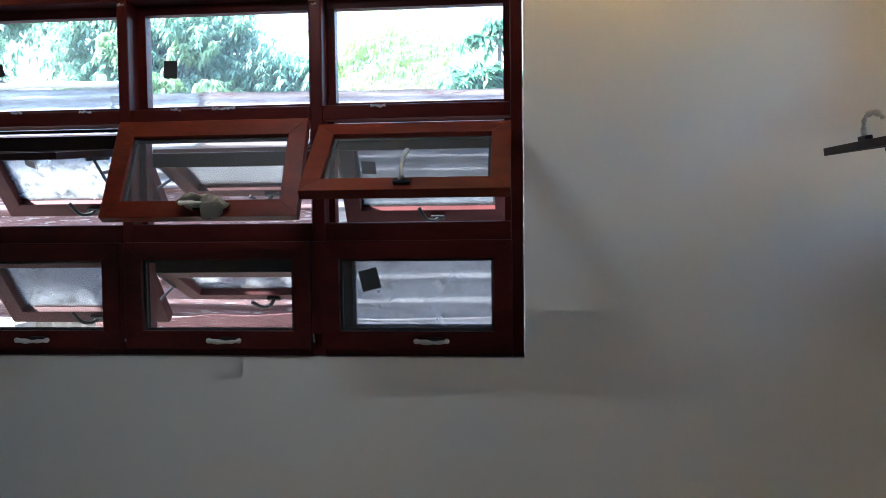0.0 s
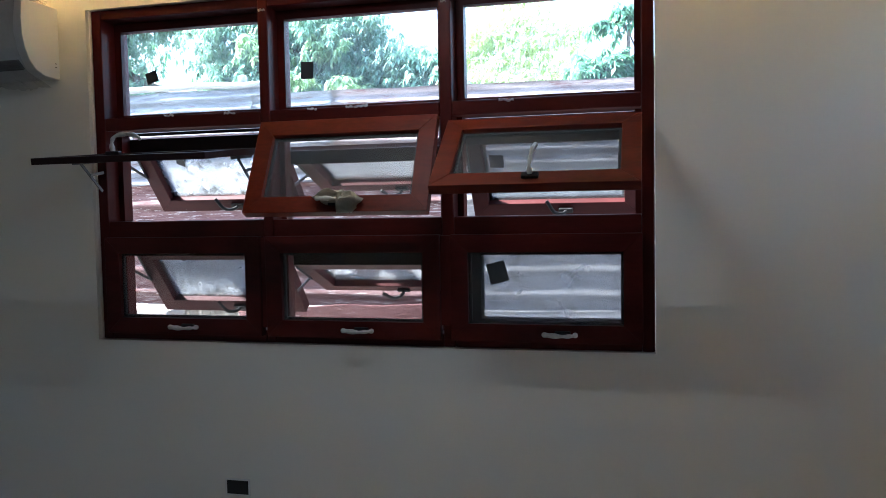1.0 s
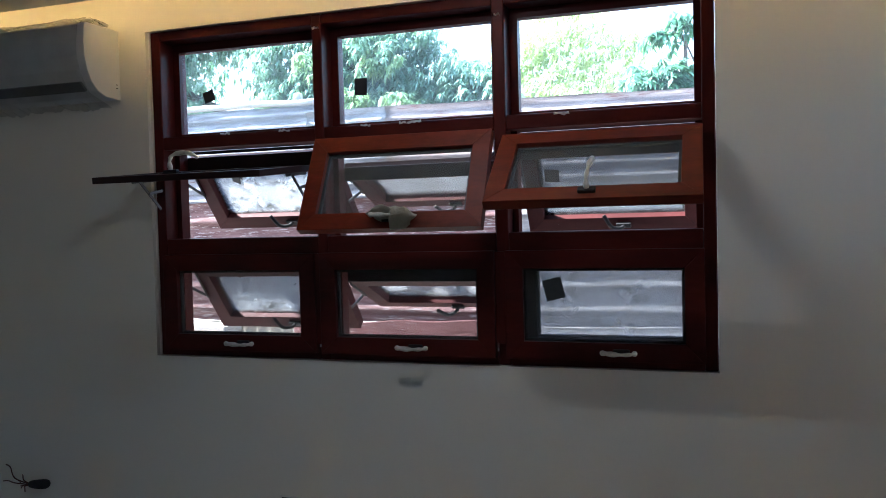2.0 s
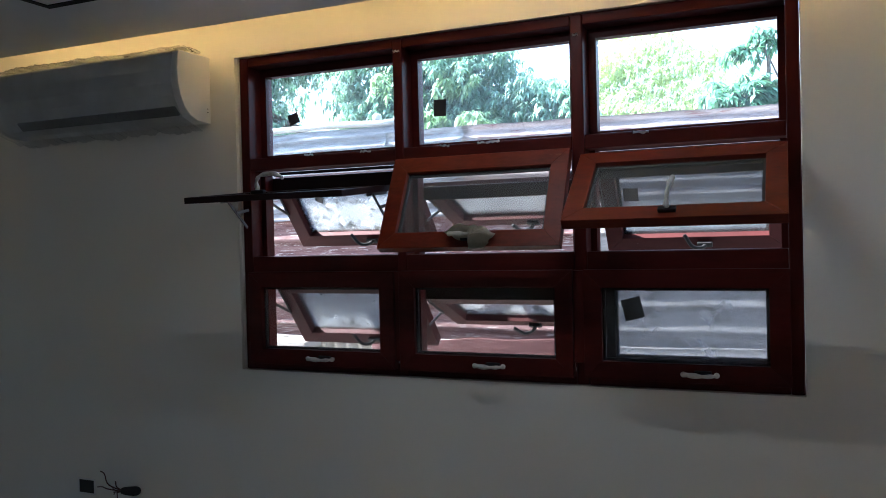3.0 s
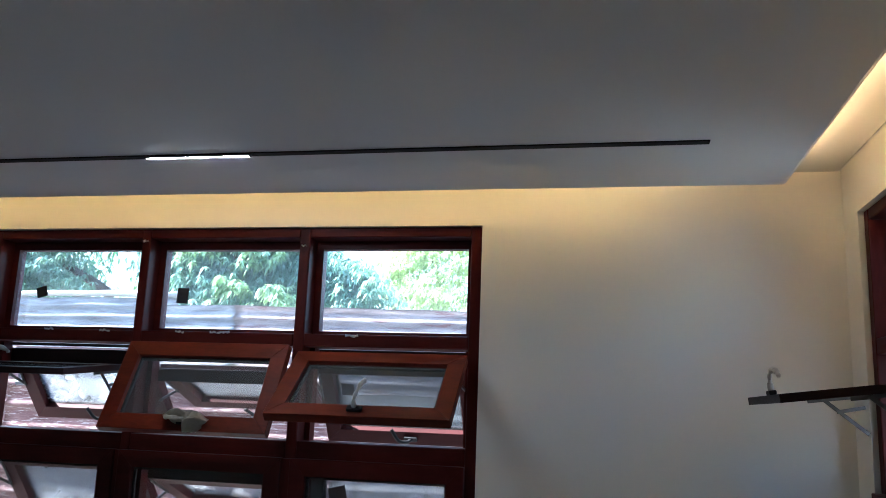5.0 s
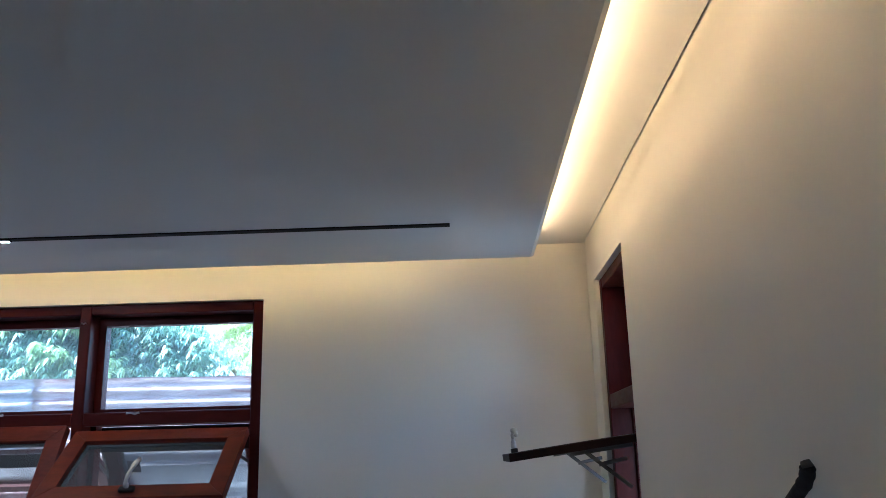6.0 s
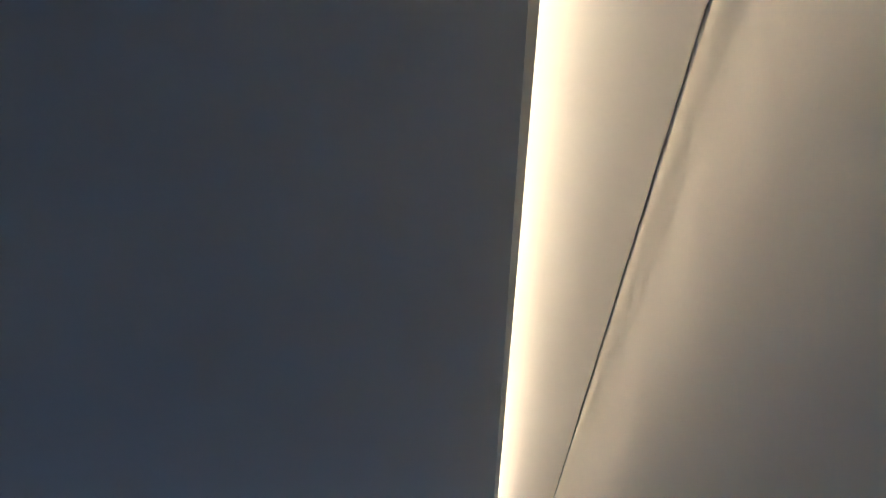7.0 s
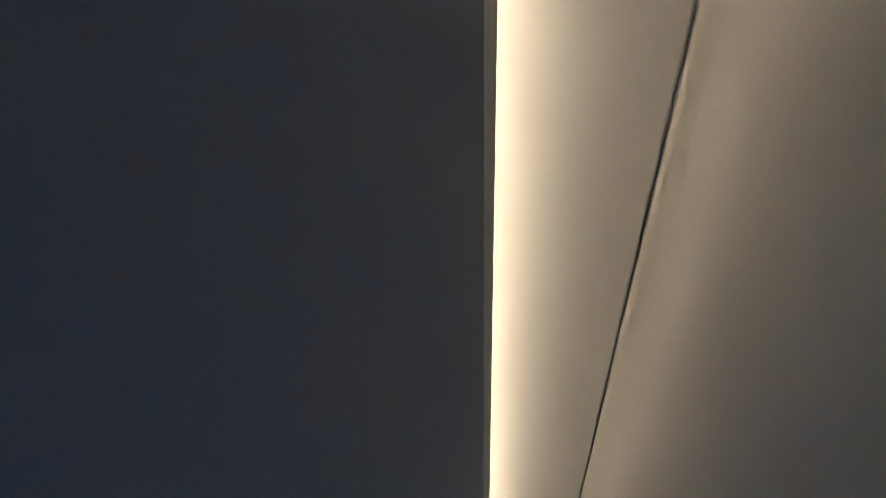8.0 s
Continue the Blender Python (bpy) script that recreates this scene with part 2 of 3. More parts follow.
def block(bm, x0, x1, y0, y1, z0, z1):
    vs = [bm.verts.new((x, y, z)) for x in (x0, x1) for y in (y0, y1) for z in (z0, z1)]
    for f in ((0, 1, 3, 2), (4, 6, 7, 5), (0, 4, 5, 1), (2, 3, 7, 6), (0, 2, 6, 4), (1, 5, 7, 3)):
        bm.faces.new([vs[i] for i in f])
    return bm


def soft(bm, width=0.003, seg=2):
    bmesh.ops.bevel(bm, geom=bm.edges[:], offset=width, segments=seg, affect="EDGES", profile=0.5)
    return bm


def slab(name, dims, material, parent=None, label="", bevel=0.003):
    bm = block(bmesh.new(), *dims)
    if bevel:
        soft(bm, bevel)
    return part(name, bm, material, parent, label)


def prism(bm, pts, a, b, axis="x"):
    """A closed outline pts (two coordinates) drawn out from a to b along an axis."""
    def place(p, q):
        return {"x": (q, p[0], p[1]), "y": (p[0], q, p[1]), "z": (p[0], p[1], q)}[axis]
    va, vb = [bm.verts.new(place(p, a)) for p in pts], [bm.verts.new(place(p, b)) for p in pts]
    bm.faces.new(va)
    bm.faces.new(vb[::-1])
    for i in range(len(pts)):
        j = (i + 1) % len(pts)
        bm.faces.new((va[j], va[i], vb[i], vb[j]))
    return bm


def tube(bm, pts, radii, seg=10, flat=1.0):
    """A round bar along a line of points; flat squeezes it across."""
    rings, up = [], Vector((0.13, 0.21, 0.97))
    pts = [Vector(p) for p in pts]
    for i, p in enumerate(pts):
        d = (pts[min(i + 1, len(pts) - 1)] - pts[max(i - 1, 0)]).normalized()
        a = d.cross(up).normalized()
        b = a.cross(d)
        r = radii[i] if isinstance(radii, (list, tuple)) else radii
        rings.append([bm.verts.new(p + (a * math.cos(k * math.tau / seg) + b * math.sin(k * math.tau / seg) * flat) * r) for k in range(seg)])
    for r0, r1 in zip(rings, rings[1:]):
        for k in range(seg):
            bm.faces.new((r0[k], r0[(k + 1) % seg], r1[(k + 1) % seg], r1[k]))
    bm.faces.new(rings[0][::-1])
    bm.faces.new(rings[-1])
    return bm


def curve_pts(pts, n=6):
    """Points of a smooth line through pts."""
    pts = [Vector(p) for p in pts]
    out = []
    for i in range(len(pts) - 1):
        p0, p1, p2, p3 = pts[max(i - 1, 0)], pts[i], pts[i + 1], pts[min(i + 2, len(pts) - 1)]
        for k in range(n):
            t = k / n
            out.append(0.5 * (2 * p1 + (p2 - p0) * t + (2 * p0 - 5 * p1 + 4 * p2 - p3) * t * t + (3 * p1 - p0 - 3 * p2 + p3) * t ** 3))
    return out + [pts[-1]]


def empty(name, m, label="", category="", group="", kind=""):
    ob = new(name)
    ob.empty_display_size = 0.1
    ob.matrix_basis = m
    return tagged(ob, label, category, group, kind)


# ---- the room ----
XW, XE, YS = -1.9, 3.504, -5.2          # west wall, east wall, south wall
ZP, ZU = 2.373, 2.470                   # dropped panel's underside, upper ceiling
PE, PN = 3.266, -0.186                  # the panel's east and north edges
WX, WZ0, WZ1 = 2.2, 0.95, 2.28          # the large window's opening
SY0, SY1 = -0.165, -0.732               # the side window's opening
DX0, DX1, DZ0, DZ1 = -1.5, -1.1, 1.45, 1.9   # a small opening in the south wall
T = 0.16

bm = bmesh.new()
block(bm, XW - T, -0.010, 0, T, -0.3, ZU)
block(bm, -0.010, 0, 0.0185, T, WZ0, WZ1)
block(bm, WX, XE + T, 0, T, -0.3, ZU)
block(bm, -0.010, WX, 0, T, -0.3, WZ0)
block(bm, -0.010, WX, 0, T, WZ1, ZU)
tagged(part("wall_north", bm, M_WALL), "cream painted plaster wall round the large window", "wall", kind="structure")
bm = bmesh.new()
block(bm, XE, XE + T, SY0, 0, -0.3, ZU)
block(bm, XE, XE + T, YS, SY1, -0.3, ZU)
block(bm, XE, XE + T, SY1, SY0, -0.3, WZ0)
block(bm, XE, XE + T, SY1, SY0, WZ1, ZU)
tagged(part("wall_east", bm, M_WALL), "cream painted plaster wall with a narrow window", "wall", kind="structure")
bm = bmesh.new()
block(bm, XW - T, DX0, YS - T, YS, -0.3, ZU)
block(bm, DX1, XE + T, YS - T, YS, -0.3, ZU)
block(bm, DX0, DX1, YS - T, YS, DZ1, ZU)
block(bm, DX0, DX1, YS - T, YS, -0.3, DZ0)
tagged(part("wall_south", bm, M_WALL), "plain cream plaster wall with a small unglazed opening", "wall", kind="structure")
tagged(slab("wall_west", (XW - T, XW, YS, 0, -0.3, ZU), M_WALL, bevel=0), "plain cream plaster wall", "wall", kind="structure")
tagged(slab("floor", (XW, XE, YS, 0, -0.15, 0.0), M_FLOOR, bevel=0), "bare grey concrete floor", "floor", kind="structure")
# upper ceiling: a shadow gap of one centimetre along the east wall
bm = bmesh.new()
block(bm, XW - T, XE - 0.008, YS - T, T, ZU, ZU + 0.012)
block(bm, XE, XE + T, YS - T, T, ZU, ZU + 0.012)
block(bm, XE - 0.008, XE, 0.0, T, ZU, ZU + 0.012)
block(bm, XE - 0.008, XE, YS - T, YS, ZU, ZU + 0.012)
block(bm, XW - T, XE + T, YS - T, T, ZU + 0.012, ZU + 0.2)
tagged(part("ceiling", bm, M_CEIL), "white upper ceiling above the light cove", "ceiling", kind="structure")
# dropped panel with a chamfered rim
PW, PS = XW + 0.24, YS + 0.24
bm = bmesh.new()
lo = [(PW + 0.012, PS + 0.012), (PE, PS + 0.012), (PE, PN), (PW + 0.012, PN)]
hi = [(PW, PS), (PE + 0.013, PS), (PE + 0.013, PN + 0.013), (PW, PN + 0.013)]
rings = [[bm.verts.new((x, y, z)) for x, y in r] for r, z in ((lo, ZP), (hi, ZP + 0.008), (hi, ZP + 0.016))]
bm.faces.new(rings[0][::-1])
bm.faces.new(rings[2])
for r0, r1 in zip(rings, rings[1:]):
    for k in range(4):
        bm.faces.new((r0[k], r0[(k + 1) % 4], r1[(k + 1) % 4], r1[k]))
# a low upstand hides the strips
block(bm, PE + 0.003, PE + 0.0125, PS, PN + 0.0125, ZP + 0.0162, ZP + 0.0325)
block(bm, PW, PE + 0.0025, PN + 0.003, PN + 0.0125, ZP + 0.0162, ZP + 0.0325)
tagged(part("ceiling_panel", bm, M_CEIL), "dropped white ceiling panel with a cove round it", "ceiling", kind="structure")


def led(name, x0, x1, y0, y1, label, lit):
    e = empty(name, pose(0, 0, 0), label, "light strip", "cove light strips")
    slab("channel", (x0, x1, y0, y1, ZP + 0.0162, ZP + 0.020), M_METAL, e, bevel=0)
    slab("diffuser", (x0 + 0.003, x1 - 0.003, y0 + 0.003, y1 - 0.003, ZP + 0.0202, ZP + 0.026), lit, e, bevel=0)


led("led_strip", PE - 0.048, PE - 0.036, PS + 0.3, -0.27, "bright warm white led strip lying in the ceiling cove", M_LED)
led("led_strip", PW + 0.3, 2.88, PN - 0.034, PN - 0.022, "dimmer yellowish led strip lying in the ceiling cove", M_LED_DIM)

# ---- windows ----


def mitred(bm, w, h, rail, y0, y1):
    """Four mitred members round a pane, from (0, 0) to (w, -h)."""
    o = [(0, 0), (w, 0), (w, -h), (0, -h)]
    i = [(rail, -rail), (w - rail, -rail), (w - rail, -h + rail), (rail, -h + rail)]
    for k in range(4):
        j = (k + 1) % 4
        prism(bm, [o[k], o[j], i[j], i[k]], y0, y1, "y")
    return soft(bm, 0.0014, 1)


def lever(parent, kind, x, z, face, out=0.018):
    """A cam handle on a sash at (x, z); face: -1 on the room side of its local y."""
    y = face * out
    bm = block(bmesh.new(), x - 0.028, x + 0.028, min(y, y + face * 0.014), max(y, y + face * 0.014), z - 0.011, z + 0.011)
    base = part("handle_base", soft(bm, 0.004), M_BLACK, parent, "black handle base")
    d = y + face * 0.014
    if kind == "closed":
        p = [(x + 0.045, d, z), (x + 0.04, d + face * 0.022, z), (x, d + face * 0.027, z - 0.002), (x - 0.05, d + face * 0.024, z + 0.001), (x - 0.068, d + face * 0.02, z + 0.003)]
    elif kind == "up":
        p = [(x, d, z), (x, d + face * 0.025, z + 0.012), (x + 0.002, d + face * 0.032, z + 0.06), (x + 0.007, d + face * 0.028, z + 0.11), (x + 0.014, d + face * 0.024, z + 0.122)]
    elif kind == "hook":
        p = [(x, d, z), (x - 0.004, d + face * 0.03, z + 0.002), (x + 0.012, d + face * 0.052, z + 0.004), (x + 0.06, d + face * 0.058, z + 0.006), (x + 0.1, d + face * 0.045, z + 0.008), (x + 0.106, d + face * 0.034, z + 0.008)]
    else:
        p = [(x, d, z), (x - 0.01, d + face * 0.02, z + 0.004), (x - 0.04, d + face * 0.035, z + 0.02), (x - 0.062, d + face * 0.03, z + 0.06), (x - 0.068, d + face * 0.028, z + 0.07)]
    q = curve_pts(p, 5)
    dark = kind == "bent"
    bm = tube(bmesh.new(), q, [0.0075 + (0 if dark else 0.003 * math.sin(9 * i) * math.sin(2.3 * i)) for i in range(len(q))], 9, 1.0)
    part("handle", bm, M_BLACK if dark else M_WRAP, parent, "black cam handle" if dark else "cam handle wrapped in cloudy plastic", smooth=True)


def stay(parent, bars):
    for a, b in bars:
        d = Vector((b[1] - a[1], b[2] - a[2])).normalized() * 0.0058
        q = Vector((-d.y, d.x))
        ends = [Vector(a[1:]) - d - q, Vector(b[1:]) + d - q, Vector(b[1:]) + d + q, Vector(a[1:]) - d + q]
        bm = prism(bmesh.new(), [(p.x, p.y) for p in ends], a[0] - 0.002, a[0] + 0.002, "x")
        part("stay_arm", bm, M_STAY, parent, "dull steel friction stay arm")


def sash(window, x0, x1, hy, hz, angle, h, pane, wood, rail=0.064, handle="", hx=0.5, face=-1, label="", th=0.036):
    """A top-hung sash; a positive angle swings it outwards, a negative one into the room."""
    w = x1 - x0
    s = part("sash", mitred(bmesh.new(), w, h, rail, 0.018 - th, 0.018), wood, window, label)
    s.matrix_basis = pose(x0, hy, hz, angle)
    slab("pane", (rail - 0.006, w - rail + 0.006, -0.002, 0.002, -h + rail - 0.006, -rail + 0.006), pane, s, bevel=0).visible_shadow = False
    bm = bmesh.new()
    g = 0.010
    for a in ((rail, w - rail, -rail - g, -rail), (rail, w - rail, -h + rail, -h + rail + g), (rail, rail + g, -h + rail + g, -rail - g), (w - rail - g, w - rail, -h + rail + g, -rail - g)):
        block(bm, a[0], a[1], 0.003, 0.013, a[2], a[3])
    part("glazing_bead", bm, M_BLACK, s, "dark glazing bead")
    if handle:
        lever(s, handle, w * hx, -h + rail * 0.52, face, th - 0.018)
    return s


def window(name, m, cols, label):
    """A window of three rows: fixed lights over two rows of paired sashes. cols: the clear openings."""
    e = empty(name, m, label, "window", kind="structure")
    W = cols[-1][1] + 0.045
    y0, y1 = 0.018, 0.150
    slab("jamb", (0.002, cols[0][0], y0, y1, WZ0 + 0.002, WZ1 - 0.002), M_WOODV, e, bevel=0.004)
    slab("jamb", (cols[-1][1], W - 0.002, y0, y1, WZ0 + 0.002, WZ1 - 0.002), M_WOODV, e, bevel=0.004)
    for (a, b), (c, d) in zip(cols, cols[1:]):
        slab("mullion", (b, c, y0, y1, WZ0 + 0.002, WZ1 - 0.002), M_WOODV, e, bevel=0.005)
    for a, b in cols:
        for nm, z0, z1 in (("head", 2.240, WZ1 - 0.002), ("transom", 1.797, 1.848), ("transom", 1.345, 1.430), ("sill", WZ0 + 0.002, 1.000)):
            slab(nm, (a + 0.0005, b - 0.0005, y0 + 0.001, y1 - 0.001, z0, z1), M_WOOD, e, bevel=0.004)
        # stops and glass of the fixed light
        bm = bmesh.new()
        block(bm, a, a + 0.030, 0.104, 0.148, 1.848, 2.240)
        block(bm, b - 0.024, b, 0.104, 0.148, 1.848, 2.240)
        block(bm, a + 0.030, b - 0.024, 0.104, 0.148, 1.848, 1.866)
        block(bm, a + 0.030, b - 0.024, 0.104, 0.148, 2.206, 2.240)
        part("glazing_stop", bm, M_WOOD, e)
        slab("pane", (a + 0.024, b - 0.018, 0.122, 0.126, 1.860, 2.212), M_GLASS, e, bevel=0).visible_shadow = False
        # rebates round the two opening rows
        for z0, z1 in ((1.430, 1.797), (1.000, 1.345)):
            bm = bmesh.new()
            block(bm, a, a + 0.022, 0.095, 0.149, z0, z1)
            block(bm, b - 0.022, b, 0.095, 0.149, z0, z1)
            part("rebate", bm, M_WOODV, e)
    return e


C1, C2, C3 = (0.045, 0.734), (0.774, 1.445), (1.490, 2.155)
win = window("window_1", pose(0, 0, 0), (C1, C2, C3), "dark mahogany nine-light awning window with double sashes")
IN, OUT = 0.385, 0.400
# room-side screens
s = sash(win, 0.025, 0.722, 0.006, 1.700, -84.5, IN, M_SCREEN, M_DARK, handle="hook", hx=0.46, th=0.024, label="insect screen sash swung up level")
stay(s, [b for x in (0.012, 0.685) for b in (((x, 0.026, -0.135), (x, 0.14, -0.025)), ((x + 0.005, 0.075, -0.085), (x + 0.005, 0.070, -0.015)), ((x - 0.005, 0.024, -0.17), (x - 0.005, 0.024, -0.02)))])
s = sash(win, 0.752, 1.446, 0.002, 1.793, -27, IN, M_SCREEN, M_SASH, handle="closed", hx=0.52, label="insect screen sash propped ajar")
stay(s, [((0.675, 0.02, -0.12), (0.675, 0.10, -0.03))])
s = sash(win, 1.484, 2.158, -0.002, 1.763, -51.5, IN, M_SCREEN, M_SASH, handle="up", hx=0.49, label="insect screen sash propped open")
stay(s, [((0.655, 0.02, -0.12), (0.655, 0.13, -0.02))])
for x0, x1, hx in ((0.048, 0.731, 0.54), (0.754, 1.442, 0.56), (1.482, 2.158, 0.595)):
    sash(win, x0, x1, -0.001, 1.366, 0, IN, M_SCREEN, M_WOOD, handle="closed", hx=hx, label="closed insect screen sash")
# strips added to block light at bottom-row mullions, save a sliver above the sill
for x0, x1, z0 in ((0.7325, 0.7528, 1.015), (1.4435, 1.4808, 1.035)):
    slab("gap_blocker", (x0, x1, -0.010, 0.0172, z0, 1.364), M_WOODV, win, bevel=0.002)
# outer glazed sashes
OUTER = ((C1, 40, 1.772, M_FILMED), (C1, 39, 1.329, M_DUSTY), (C2, 69, 1.703, M_DULL), (C2, 68, 1.270, M_DUSTY), (C3, 34, 1.770, M_DULL), (C3, 0, 1.372, M_GREYED))
for (a, b), ang, top, pane in OUTER:
    s = sash(win, a + 0.002, b - 0.002, 0.190 if ang else 0.181, top, ang, 0.375 if ang > 35 else 0.403, pane, M_OUTER if ang else M_DARK, th=0.048 if ang else 0.028, handle="bent" if ang else "", hx=0.56, face=-1, label="outer glazed sash pushed open" if ang else "closed outer glazed sash")
    if ang:
        stay(s, [((0.01, -0.034, -0.02), (0.01, -0.034, -0.18)), ((0.006, -0.036, -0.17), (0.006, -0.036 - 0.09 * math.sin(radians(ang)), -0.07))])

# dark bars added above the outer sashes stand in for their shaded top rails
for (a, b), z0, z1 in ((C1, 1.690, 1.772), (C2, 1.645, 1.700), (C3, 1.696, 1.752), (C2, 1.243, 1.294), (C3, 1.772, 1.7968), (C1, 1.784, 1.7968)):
    slab("rail_shade", (a, b, 0.1495, 0.163, z0, z1), M_DARK, win, bevel=0.003)


def sticker(x, y, z, w, h, turn, tilt=0):
    o = slab("glass_sticker", (-w / 2, w / 2, -0.0006, 0.0006, -h / 2, h / 2), M_STICK, bevel=0)
    o.matrix_basis = pose(x, y, z, tilt, turn, 0)
    tagged(o, "dark square label stuck on a window pane", "sticker", "glass stickers")


sticker(0.203, 0.1205, 2.019, 0.052, 0.046, -16)
sticker(0.889, 0.1205, 2.008, 0.052, 0.066, 2)
sticker(1.605, 0.190 + 0.155 * math.sin(radians(34)) - 0.004, 1.770 - 0.155 * math.cos(radians(34)) - 0.003, 0.056, 0.056, 3, 34)
sticker(0.230, 0.190 + 0.120 * math.sin(radians(40)) - 0.004, 1.769 - 0.120 * math.cos(radians(40)), 0.045, 0.035, 20, 40)
sticker(1.620, 0.1775, 1.213, 0.072, 0.080, -14)

# the narrow window of the east wall
side = window("window_2", pose(XE, SY0, 0, 0, 0, -90), ((0.045, 0.522),), "narrow dark mahogany awning window with an open sash")
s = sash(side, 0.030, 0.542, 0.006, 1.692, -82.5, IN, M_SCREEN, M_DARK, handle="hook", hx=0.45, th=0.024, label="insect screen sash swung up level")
stay(s, [b for x in (0.012, 0.500) for b in (((x, 0.026, -0.155), (x, 0.14, -0.045)), ((x + 0.005, 0.065, -0.12), (x + 0.005, 0.060, -0.045)), ((x - 0.005, 0.024, -0.20), (x - 0.005, 0.024, -0.02)))])
sash(side, 0.030, 0.542, -0.001, 1.366, 0, IN, M_SCREEN, M_WOOD, handle="closed", hx=0.5, label="closed insect screen sash")
sash(side, 0.047, 0.520, 0.190, 1.775, 40, OUT, M_DUSTY, M_OUTER, handle="bent", label="outer glazed sash pushed open")
sash(side, 0.047, 0.520, 0.170, 1.372, 0, OUT, M_DUSTY, M_OUTER, label="closed outer glazed sash")

# ---- things in the room ----


def air_conditioner(x0, x1):
    e = empty("air_conditioner", pose(0, 0, 2.01), "white split air conditioner still wrapped in plastic film", "air conditioner")
    arc = [(-0.196, 0.275), (-0.203, 0.21), (-0.200, 0.15), (-0.188, 0.10), (-0.165, 0.055), (-0.130, 0.022), (-0.085, 0.004)]
    ring = [(0, 0), (0, 0.285), (-0.185, 0.285)] + arc
    part("end_cap", soft(prism(bmesh.new(), ring, x1 - 0.022, x1, "x"), 0.003, 2), M_AC, e, "white plastic end cap")
    part("end_cap", soft(prism(bmesh.new(), ring, x0, x0 + 0.022, "x"), 0.003, 2), M_AC, e, "white plastic end cap")
    inner = [(y * 0.985, 0.003 + z * 0.985) for y, z in ring]
    part("body", prism(bmesh.new(), inner, x0 + 0.022, x1 - 0.022, "x"), M_ACFRONT, e, "grey-white front cover")
    bm = bmesh.new()
    prism(bm, [(-0.171, 0.054), (-0.140, 0.022), (-0.128, 0.034), (-0.158, 0.063)], x0 + 0.15, x1 - 0.052, "x")
    part("air_outlet", bm, M_SLOT, e, "dark air outlet slot")
    # loose film over the front, gathered above and hanging below
    rows = [(-0.02, 0.302), (-0.10, 0.312), (-0.19, 0.297)] + [(y - 0.013, z - (0.008 if z < 0.11 else 0)) for y, z in arc[1:]] + [(-0.06, -0.020), (-0.02, -0.034)]
    bm = bmesh.new()
    n = 140
    grid = []
    for k in range(n + 1):
        x = x0 - 0.01 + (x1 - x0 - 0.012) * k / n
        line = []
        for j, (y, z) in enumerate(rows):
            v = noise.noise(Vector((x * 9, y * 14, z * 5))) * 0.008 + abs(noise.noise(Vector((x * 34 + z * 30, y * 22, z * 24)))) * 0.010
            lift = 2.0 if j < 2 or j > len(rows) - 3 else 1.0
            fold = max(0.0, 1 - 6 * abs(noise.noise(Vector((x * 6 - z * 8, 7, z * 2))))) * 0.012
            line.append(bm.verts.new((x, y - abs(v) * 0.7 - fold, z + v * lift)))
        grid.append(line)
    for a, b in zip(grid, grid[1:]):
        for j in range(len(rows) - 1):
            bm.faces.new((a[j], a[j + 1], b[j + 1], b[j]))
    f = part("plastic_film", bm, M_FILM, e, "crumpled clear plastic film", smooth=True)
    f.visible_shadow = False
    bm = block(bmesh.new(), x1 - 0.001, x1 + 0.001, -0.026, -0.016, 0.046, 0.049)
    block(bm, x1 - 0.001, x1 + 0.001, -0.026, -0.018, 0.060, 0.063)
    part("screw_cover", bm, M_SLOT, e, "small dark slots in the end cap")


air_conditioner(-1.26, -0.140)


def junction_box(x, z, w, h):
    e = empty("outlet_box", pose(x, 0, z), "empty recessed outlet box with a pale rim", "outlet box", "outlet boxes")
    bm = bmesh.new()
    g = 0.006
    for a in ((-w / 2 - g, w / 2 + g, h / 2, h / 2 + g), (-w / 2 - g, w / 2 + g, -h / 2 - g, -h / 2), (-w / 2 - g, -w / 2, -h / 2, h / 2), (w / 2, w / 2 + g, -h / 2, h / 2)):
        block(bm, a[0], a[1], -0.005, -0.0004, a[2], a[3])
    part("rim", bm, M_AC, e, "pale plastic rim")
    slab("cavity", (-w / 2, w / 2, -0.0022, -0.0006, -h / 2, h / 2), M_SLOT, e, "dark open box", bevel=0)


junction_box(-0.927, 0.356, 0.094, 0.062)
junction_box(0.597, 0.374, 0.094, 0.056)


def wires():
    e = empty("wire_bundle", pose(-0.64, 0, 0.372), "bundle of dark electrical wires hanging from the wall", "wires")
    rnd = random.Random(4)
    bm = tube(bmesh.new(), curve_pts([(0.035, 0, -0.005), (0.03, -0.03, 0.0), (0.0, -0.05, 0.004), (-0.02, -0.055, 0.006)], 3), [0.010, 0.018, 0.021, 0.022, 0.021, 0.020, 0.018, 0.016, 0.014, 0.008], 9)
    part("taped_knot", bm, M_FOAM, e, "knot of black tape", smooth=True)
    for k, (dx, dz) in enumerate(((-0.20, -0.006), (-0.10, -0.03), (-0.09, 0.03), (-0.11, 0.0), (-0.18, 0.07), (-0.08, -0.045))):
        p = curve_pts([(0, -0.05, 0), (dx * 0.4, -0.06 + rnd.uniform(-0.02, 0.02), dz * 0.3 + 0.012), (dx * 0.75, -0.04, dz * 0.8 + 0.01), (dx, -0.02, dz)], 5)
        part("wire", tube(bmesh.new(), p, 0.0028, 6), M_WIRE, e, smooth=True)


wires()


